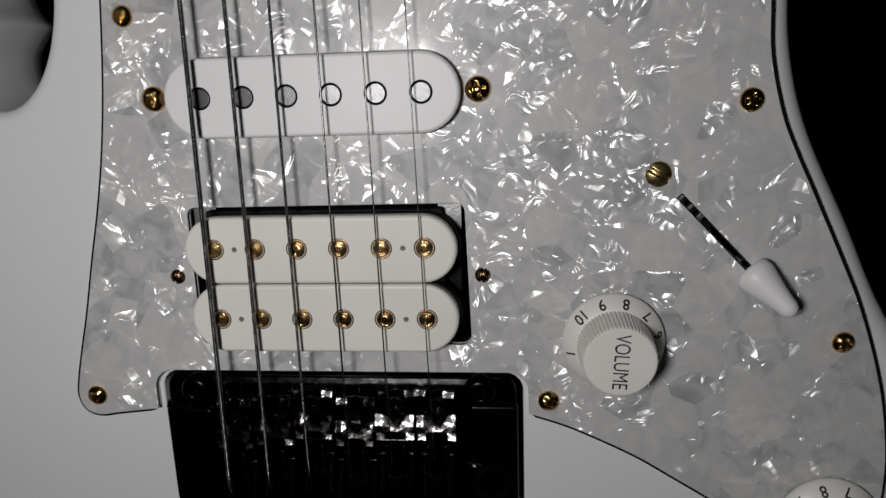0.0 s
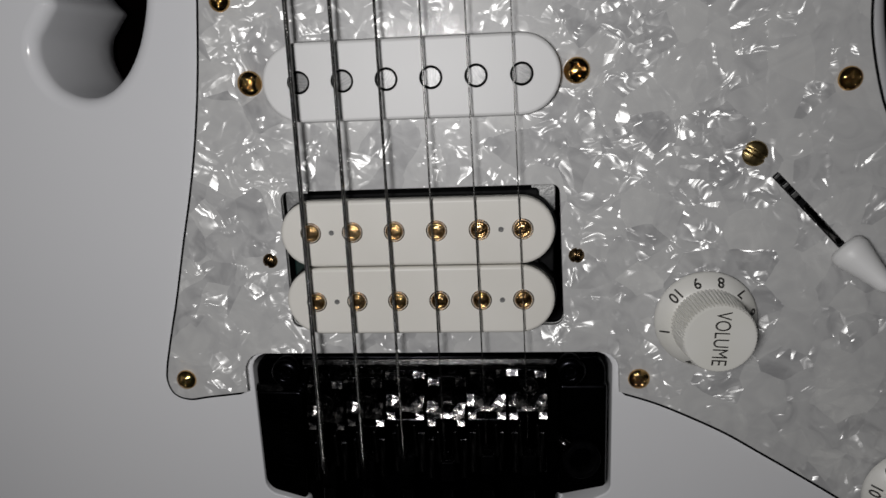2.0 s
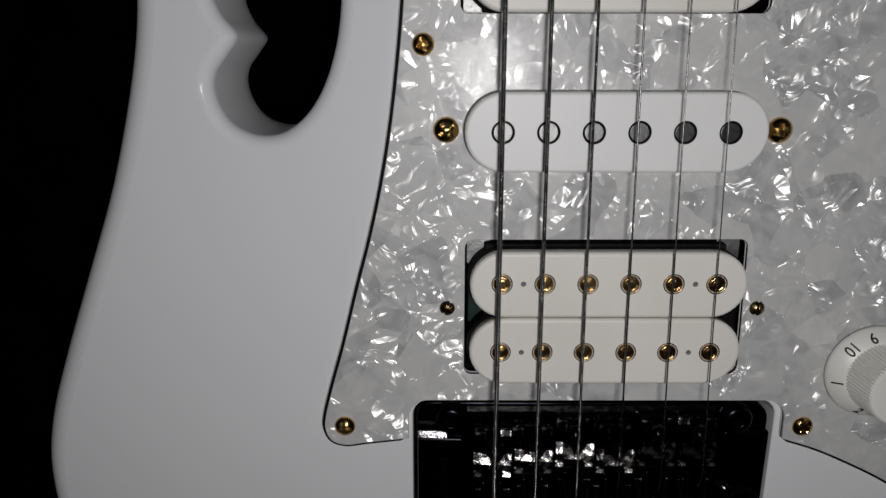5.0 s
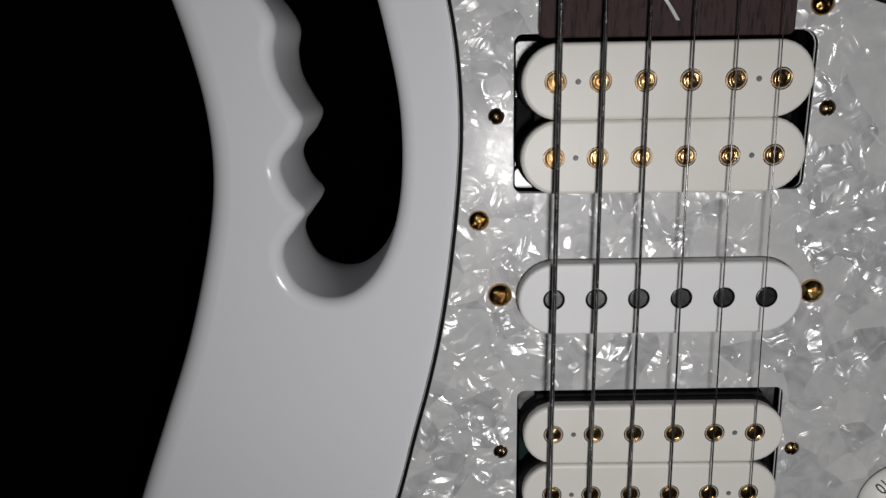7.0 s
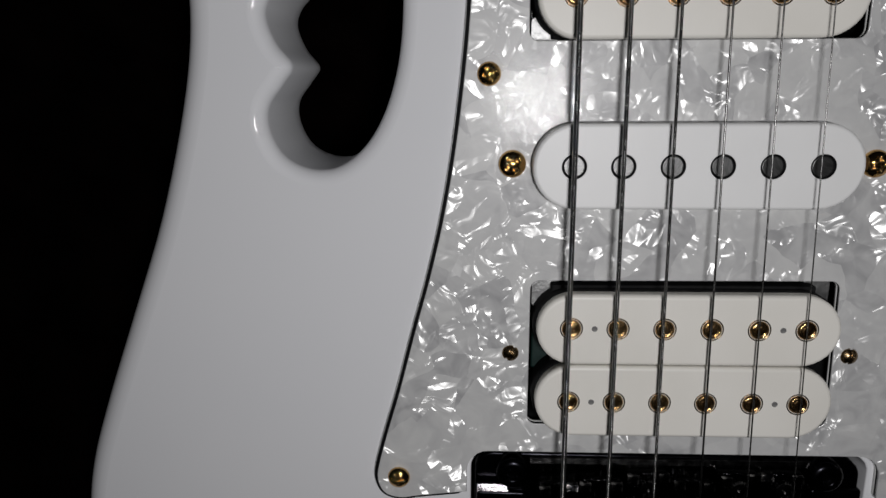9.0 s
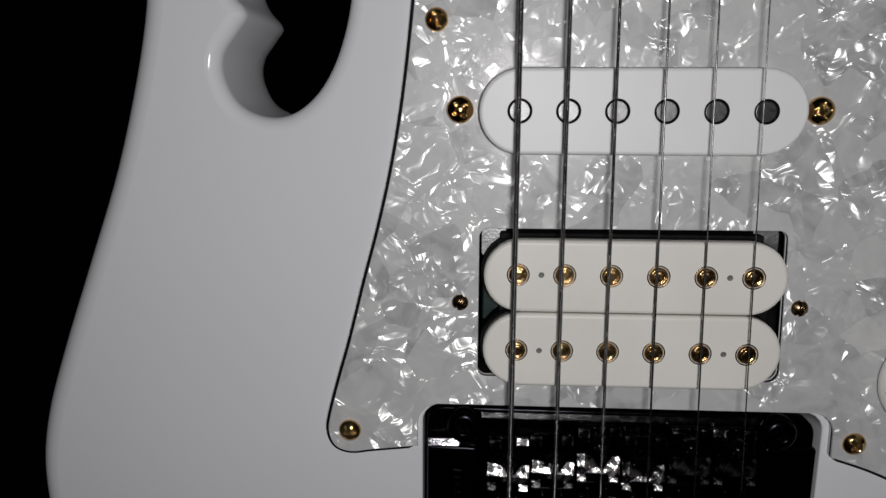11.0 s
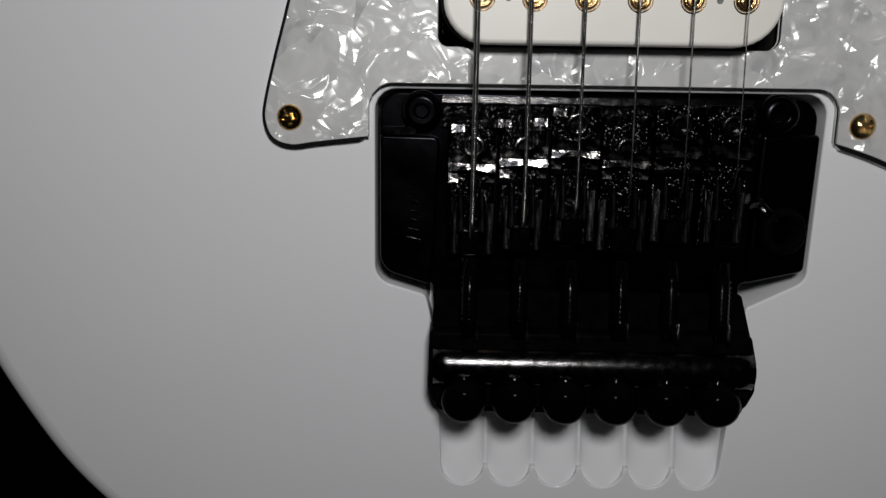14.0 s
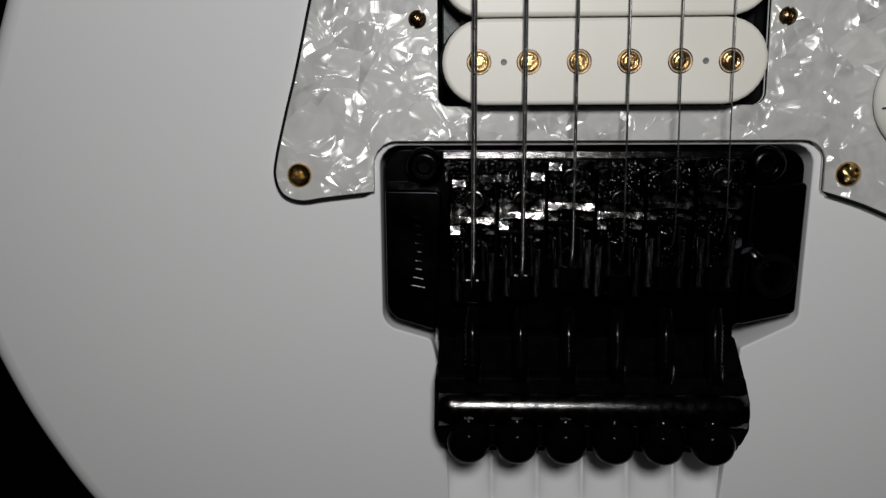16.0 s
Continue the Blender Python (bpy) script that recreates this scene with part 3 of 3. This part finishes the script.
for x, y, l, w, a in [(-19.2, 77.8, 10.6, -3.5, -4), (-1.6, 75.2, 14, 4.4, 8), (-20, 96, 10, 3.2, 40), (4, 98, 11, 3, 150), (-8, 120, 11, 3.2, 60), (8, 122, 10, 3, 130)]:
    part("inlay_leaf", leaf(x, y, l, w, a), INLAY, fretboard, "pale vine leaf inlay")
for pts in ([(0.2, 64.9), (-1.3, 67.2), (-3.4, 70.4), (-5.4, 75), (-6.4, 82), (-5, 92)], [(-5, 92), (-3, 104), (-4, 118), (-7, 130)]):
    line = smooth(pts, 4)
    w = 0.42
    part("inlay_stem", slab([p + (w, 0) for p in line] + [p - (w, 0) for p in line[::-1]], 49.5, 50.15), INLAY, fretboard, "thin vine stem inlay")

# ---- bridge ----
tremolo = part("tremolo_base", slab(rounded([(-46.6, -110.0, 5.0), (-34.6, -113.6, 1.0), (-34.6, -117, 0.5), (34.2, -117, 0.5), (34.2, -112.4, 1.0), (47.2, -109.2, 1.5), (46.9, -71.8, 4.5), (-46.4, -71.2, 4.5)]), 41.5, 44.5, 0.6, rings=3), SATIN, guitar, "black plated floating tremolo bridge")
part("side_wing", slab(rounded([(-46.2, -109.6, 4.5), (-34.8, -113.2, 1.0), (-33.4, -83, 1.0), (-33.6, -80.5, 1.5), (-46.1, -80.3, 0.8)]), 44.4, 47.4, 0.6, rings=3), SATIN, tremolo, "smooth black side plate with raised mark")
part("side_wing", slab(rounded([(34.4, -112.0, 1.0), (47.4, -109.0, 1.5), (47.3, -79, 1.0), (34.8, -79, 1.0)]), 44.4, 46.2, 1.0, rings=3), SATIN, tremolo)
for k, (reach, wide) in enumerate([(3.4, 0.5), (2.4, 0.45), (1.6, 0.7), (1.7, 0.5), (1.5, 0.8), (1.7, 0.5), (1.4, 0.7), (1.9, 0.5), (2.2, 0.45)]):
    part("raised_mark", brick(-reach / 2, reach / 2, -wide / 2, wide / 2, 0, 0.3, 0.12), COSMO, tremolo, "plain raised bar of the maker's mark", spot(-38.6 - 0.1 * reach, -102.6 + 2.0 * k, 47.3, rz=-12))
stud = mesh_of("pivot_stud", lathe([(0, -0.6), (1.3, -0.6), (1.5, 0.5), (1.75, 0.7), (2.6, 0.7), (3.4, 0.4), (4.0, -0.3), (4.3, -1.4), (4.3, -5)]), SATIN)
for x, y in ((-37.3, -75.2), (37.6, -75.0)):
    part("pivot_stud", stud, None, tremolo, "black hex-socket pivot stud", spot(x, y, 47.6))
part("front_strip", slab(rounded([(-33, -79, 0.5), (34, -79, 0.5), (34, -73.8, 0.5), (-33, -73.8, 0.5)]), 44.3, 45.0, 0.3, rings=2), WORN, tremolo, "speckled worn strip")


SADDLE_X = [-26.6 + 10.66 * k for k in range(6)]
saddle_base = mesh_of("saddle", slab(rounded([(-4.9, -27, 0.6), (4.9, -27, 0.6), (4.9, 3.0, 0.8), (-4.9, 3.0, 0.8)]), 0, 4.6, 0.6, rings=3), WORN)
def prism(width, profile):
    """A bar across x with a flat-sided profile of (y, z) corners."""
    bm = bmesh.new()
    ends = [[bm.verts.new((side * width / 2 * MM, y * MM, z * MM)) for y, z in profile] for side in (-1, 1)]
    n = len(profile)
    for i in range(n):
        bm.faces.new((ends[0][i], ends[0][(i + 1) % n], ends[1][(i + 1) % n], ends[1][i]))
    bm.faces.new(ends[0][::-1])
    bm.faces.new(ends[1])
    return bm




def crown():
    """A waisted bar with a narrow upper facet and a longer front slope."""
    bm, rows = bmesh.new(), []
    for x, waist in [(-4.9, 1.0), (-3.3, 0.95), (-1.2, 0.72), (1.2, 0.72), (3.3, 0.95), (4.9, 1.0)]:
        rows.append([bm.verts.new((x * MM, y * waist * MM, z * MM)) for y, z in [(-1.7, -2.6), (-1.7, -0.25), (-1.4, 0.0), (0.2, -0.37), (2.9, -1.55), (3.1, -2.6)]])
    for lo, hi in zip(rows, rows[1:]):
        for i in range(6):
            bm.faces.new((lo[i], hi[i], hi[(i + 1) % 6], lo[(i + 1) % 6]))
    bm.faces.new(rows[0])
    bm.faces.new(rows[-1][::-1])
    return bm


saddle_crown = mesh_of("saddle_crown", crown(), SHINY)
part("knife_edge", prism(67.5, [(-0.9, -1.3), (-0.9, 0.1), (-0.6, 0.2), (0.7, -0.16), (0.9, -1.3)]), DIM, tremolo, "polished front edge", spot(0.75, -72.8, 45.6))
part("wing_step", prism(7.4, [(-0.8, -1.7), (-0.8, 0.0), (0.8, -0.7), (0.9, -1.7)]), POLISHED, tremolo, "bright bevel at the front of the side plate", spot(-42.2, -79.4, 47.5))
saddle_lip = mesh_of("saddle_lip", prism(2.7, [(0.3, 4.2), (0.4, 5.7), (1.9, 5.25), (2.2, 4.2)]), SHINY)


def knurled_screw():
    """A socket screw with a fluted, sloping collar."""
    bm, rows = bmesh.new(), []
    for r, z, cut in [(2.75, -2.0, 0.25), (2.6, -0.5, 0.25), (2.3, 0.3, 0.15), (2.15, 0.45, 0), (1.85, 0.5, 0), (1.55, 0.45, 0), (1.35, 0.2, 0), (1.25, -0.9, 0)]:
        rows.append([bm.verts.new(((r - cut * (k % 2)) * MM * math.cos(math.pi * k / 24), (r - cut * (k % 2)) * MM * math.sin(math.pi * k / 24), z * MM)) for k in range(48)])
    for lo, hi in zip(rows, rows[1:]):
        for i in range(48):
            bm.faces.new((lo[i], lo[(i + 1) % 48], hi[(i + 1) % 48], hi[i]))
    bm.faces.new(rows[-1])
    return bm


saddle_screw = mesh_of("saddle_screw", knurled_screw(), DIM)
pad = mesh_of("saddle_pad", prism(2.0, [(-0.95, -1.5), (-0.95, 0.42), (0.95, -0.42), (0.95, -1.5)]), SHINY)
ledge = mesh_of("saddle_ledge", brick(-4.8, 4.8, -13.2, -12.3, 4.4, 5.4, 0.25), COSMO)
flank = mesh_of("saddle_flank", brick(-0.9, 0.9, -26.5, -15.5, 4.2, 5.1, 0.2), BRUSHED)
cheek = mesh_of("saddle_cheek", slab(rounded([(-0.9, -21, 0.4), (0.9, -21, 0.4), (0.45, -11.5, 0.3), (-0.45, -11.5, 0.3)]), 4.4, 7.2, 0.4, rings=3), BRUSHED)
insert = mesh_of("string_clamp", brick(-1.9, 1.9, -26.0, -20.0, 4.4, 7.9, 0.5), COSMO)
bolt = mesh_of("lock_bolt", tube([(0, 0, 0), (0, -16.5, 2.6)], 1.75, 14), COSMO)
# bright sliver added to stand for the highlight on a bolt's side
glint_wedge = mesh_of("bolt_glint", slab([np.array(p) for p in [(-0.6, -2.3), (0.6, -2.3), (0.12, 2.3), (-0.12, 2.3)]], -1.5, 0, 0.1, rings=2), POLISHED)
ring = mesh_of("bolt_thread", lathe([(1.7, -0.25), (1.98, 0), (1.7, 0.25)], 14), COSMO)
starts = [-79.4, -78.3, -76.3, -78.2, -76.1, -76.1]
leans = [1, 2, -4, -5, -2, -3]
for k, x in enumerate(SADDLE_X):
    y0 = starts[k]
    saddle = part("saddle", saddle_base, None, tremolo, "black string saddle", spot(x, y0, 44.4))
    for side in (-1, 1):
        part("saddle_lip", saddle_lip, None, saddle, at=spot(3.4 * side, 0.3, 0, turn.uniform(-8, 8), turn.uniform(-8, 8), turn.uniform(-4, 4)))
    part("saddle_crown", saddle_crown, None, saddle, "worn shiny saddle crown", spot(0, -6.5, 7.4, leans[k], (-4, -4, -4, -3, 0, 1)[k], turn.uniform(-1, 1)))
    part("saddle_screw", saddle_screw, None, saddle, "black socket screw with a fluted collar", spot(0.3, (-82.3 if k in (0, 1, 3) else -77.4) - y0, 5.6, turn.uniform(-4, 4), turn.uniform(-4, 4)))
    for side in (-1, 1):
        part("saddle_pad", pad, None, saddle, at=spot(3.8 * side, -9.3, 6.1, turn.uniform(-5, 5), turn.uniform(-5, 5)))
        part("saddle_flank", flank, None, saddle, "brushed dark saddle side", spot(3.7 * side, 0, -1.6, turn.uniform(-10, -5), turn.uniform(-7, 7)))
        part("saddle_cheek", cheek, None, saddle, at=spot(1.75 * side, 0, 0, ry=4 * side))
    part("saddle_ledge", ledge, None, saddle, at=spot(0, 1.5, 0, turn.uniform(-6, 6)))
    part("string_clamp", insert, None, saddle, "black string clamp block")
    lock = part("lock_bolt", bolt, None, tremolo, "long black string lock bolt", spot(x, -105.5, 52.6))
    part("bolt_glint", glint_wedge, None, tremolo, "thin bright wedge added as a glint beside the bolt", spot(x + 1.7, -120.4, 56.2, rx=-13, ry=-6 + 2 * k))
    for j in range(9):
        part("bolt_thread", ring, None, lock, at=spot(0, -4 - 1.1 * j, 0.63 + 0.173 * j, rx=90 - 9))

# raised tail of the bridge that carries the fine tuners
tail_plate = slab(rounded([(-34.1, -113.5, 0.5), (31.9, -113.0, 0.5), (36.0, -126, 6), (36.8, -134.5, 3.0), (34.4, -138, 2), (-34.0, -137, 1.5), (-34.9, -134, 2), (-34.7, -128, 2)]), 47.0, 51.6, 0.15, rings=2)
part("tail_plate", tail_plate, MATTE, tremolo, "black bridge tail plate")
bar = bmesh.new()
rows = []
for i in range(25):
    u = i / 12 - 1
    x = 0.0 + 34.0 * u
    thick = 4.7
    rows.append([bar.verts.new((x * MM, (-128.9 + thick * math.cos(a)) * MM, (53.7 + thick * math.sin(a)) * MM)) for a in np.linspace(0, 2 * math.pi, 20, endpoint=False)])
for a, b in zip(rows, rows[1:]):
    for i in range(20):
        bar.faces.new((a[i], a[(i + 1) % 20], b[(i + 1) % 20], b[i])).smooth = True
bar.faces.new(rows[0])
bar.faces.new(rows[-1][::-1])
part("tail_lip", slab(rounded([(-33.6, -141.8, 2), (35.6, -141.8, 2), (35.6, -131, 1), (-33.6, -131, 1)]), 47.0, 50.6, 0.8, rings=3), MATTE, tremolo, "black lip behind the tuner knobs")
part("tail_block", slab(rounded([(-34.9, -121, 1), (33.6, -121, 1), (35.2, -127, 4), (35.5, -133.5, 3.0), (33.6, -138, 2.5), (-33.8, -138, 2.5), (-35.2, -134, 2.5)]), 47.0, 55.6, 0.8, rings=3), MATTE, tremolo, "black block under the fine tuner bar")
part("tuner_bar", bar, DIM, tremolo, "glossy black fine tuner bar")
knurl = mesh_of("fine_tuner", lathe([(0, 5.0), (1.4, 4.9), (2.8, 4.5), (3.9, 3.7), (4.6, 2.5), (4.85, 1.0), (4.85, -3.4), (4.4, -4.4), (1.6, -4.6), (1.6, -9)], 36), KNURL)
neck_ring = mesh_of("tuner_thread", lathe([(1.55, -0.2), (1.85, 0), (1.55, 0.2)], 14), COSMO)
for k in range(6):
    x = -27.4 + 10.74 * k
    tuner = part("fine_tuner", knurl, None, tremolo, "round black fine tuner knob", spot(x, -135.0, 57.4, rx=10))
    part("tuner_stem", tube([(x, -134.0, 57.0), (x, -129.5, 57.6)], 1.5, 12), COSMO, tremolo, "threaded black tuner stem")
    for j in range(5):
        part("tuner_thread", neck_ring, None, tremolo, at=spot(x, -130.0 - 0.7 * j, 57.5 - 0.1 * j, rx=90 - 8))
arm = lathe([(3.2, -1.5), (3.2, 1.6), (3.7, 2.0), (4.6, 2.0), (5.1, 1.4), (5.2, -1.0), (4.4, -1.4), (4.4, -5)], 28)
part("arm_socket", arm, MATTE, tremolo, "black knurled tremolo arm socket", spot(40.4, -99.5, 47.6, rx=-8, ry=10))
part("arm_collar", tube([(34.6, -93.6, 47.4), (38.4, -97.6, 47.9)], 1.7, 14), DIM, tremolo, "threaded collar at the arm socket")

# ---- strings ----
gauges = [0.58, 0.46, 0.33, 0.23, 0.18, 0.14]
ends = [-99.5, -99.0, -96.0, -95.0, -92.0, -90.0]
for k in range(6):
    at0, lean = -26.3 + 10.1 * k, (0.0008, -0.0029, -0.0076, -0.0134, -0.0199, -0.0255)[k]
    z0, rise = 54.7 - 0.16 * k, -0.024
    pts = [(at0 + lean * y, y, z0 + rise * y) for y in (300, 150, 60, 0, -50, -82, ends[k] + 6)]
    x, y, z = pts[-1]
    pts += [(x - 0.05, y - 3.5, z - 0.3), (x - 0.1, ends[k], z - 1.6), (x - 0.1, ends[k] - 2, z - 4.0)]
    part("string", tube(pts, gauges[k], 12), WOUND if k < 3 else PLAIN, guitar, "wound steel string" if k < 3 else "thin plain steel string")


# ---- knobs ----
def text_mesh(words, size, material, name, depth=0.06, bold=0.0):
    cu = bpy.data.curves.new(name, "FONT")
    cu.body, cu.size, cu.extrude, cu.offset = words, size * MM, depth * MM, bold * MM
    cu.align_x, cu.align_y = "CENTER", "CENTER"
    ob = bpy.data.objects.new(name, cu)
    scene.collection.objects.link(ob)
    me = bpy.data.meshes.new_from_object(ob.evaluated_get(bpy.context.evaluated_depsgraph_get()))
    bpy.data.objects.remove(ob)
    me.materials.clear()
    me.materials.append(material)
    return me


def control_knob(name, x, y, words, turned, label):
    knob = part(name, lathe([(12.2, 0.6), (12.3, 1.4), (12.15, 1.8), (11.8, 2.3), (9.4, 4.6), (8.4, 4.9)], 64), KNOB, guitar, label, spot(x, y, 47, rz=turned))
    bm, rows = bmesh.new(), []
    seg = 180
    for r, z, flute in [(9.05, 4.6, 0.0), (9.0, 4.9, 0.32), (8.45, 13.2, 0.32), (8.3, 13.7, 0.26), (8.0, 14.0, 0.05), (7.6, 14.05, 0)]:
        rows.append([bm.verts.new(((r - flute * (k % 3 == 0)) * MM * math.cos(2 * math.pi * k / seg), (r - flute * (k % 3 == 0)) * MM * math.sin(2 * math.pi * k / seg), z * MM)) for k in range(seg)])
    for lo, hi in zip(rows, rows[1:]):
        for i in range(seg):
            bm.faces.new((lo[i], lo[(i + 1) % seg], hi[(i + 1) % seg], hi[i]))
    bm.faces.new(rows[-1])
    part("grip", bm, KNOB, knob, "fluted knob top")
    part("lettering", text_mesh(words, 5.0, PRINT, "lettering", bold=-0.012), None, knob, "black printed word", spot(0, 0, 14.05, rz=-90 - turned - 3) @ Matrix.Diagonal((0.68, 1, 1, 1)))
    return knob


volume = control_knob("volume_knob", 70.3, -60.6, "VOLUME", 0, "white numbered volume knob with fluted top")
tone = control_knob("tone_knob", 124.3, -108.7, "TONE", 0, "aged white numbered tone knob")
for knob, first in ((volume, 138), (tone, 167)):
    for n, k in ((10, 0), (9, 1), (8, 2), (7, 3), (6, 4), (5, 5), (4, 6), (3, 7), (2, 8), (1, 9)):
        a = first - 31.0 * k if n > 1 else first + 54
        c, s = math.cos(radians(a)), math.sin(radians(a))
        m = Matrix.Translation((10.6 * MM * c, 10.6 * MM * s, 3.5 * MM)) @ Matrix.Rotation(radians(44), 4, Vector((-s, c, 0))) @ Matrix.Rotation(radians(a + 90), 4, "Z")
        part("number", text_mesh(str(n), 4.0, PRINT, "number", depth=0.06, bold=0.05), None, knob, "black printed number", m @ Matrix.Diagonal((0.85, 1, 1, 1)))

# ---- selector switch ----
away = math.degrees(math.atan2(-16.3, 15.5))
# no opening is cut: a thin black plate paints the slot's dark depth
slot = slab(rounded([(0, -0.9, 0.3), (25, -0.9, 0.3), (25, 0.9, 0.3), (0, 0.9, 0.3)]), 46.99, 47.03)
switch = part("selector_switch", slot, CAVITY, guitar, "blade selector switch in a dark slot", spot(84.6, -25.2, 0, rz=away))
for k in range(6):
    wide = turn.uniform(0.5, 1.3)
    part("switch_contact", brick(0.4 + 1.5 * k, 0.4 + 1.5 * k + wide, -0.75 + 0.3 * turn.random(), 0.75, 46.9, 47.12 + 0.15 * turn.random(), 0.06), SHINY if k % 2 else DULL, switch, "worn metal contact")
part("switch_lever", brick(10.4, 23.0, -0.6, 0.6, 46.5, 48.0, 0.15), SHINY, switch, "worn bare metal lever")
# narrow black strip along the lever for the slot's dark side
part("slot_side", brick(9.6, 23.5, 0.62, 0.86, 46.9, 47.3, 0.06), CAVITY, switch, "dark side of the slot")
tip = mesh_of("switch_tip", lathe([(0, 16.6), (0.9, 16.4), (1.8, 15.7), (2.35, 14.4), (2.55, 12.6), (3.2, 9.4), (4.3, 5), (4.7, 3), (4.4, 1.2), (3.4, 0.3), (1, 0)], 32), COVER)
part("switch_tip", tip, None, switch, "white teardrop switch tip", spot(23.0, -0.2, 49.3, ry=62) @ Matrix.Diagonal((0.95, 0.95, 0.86, 1)))
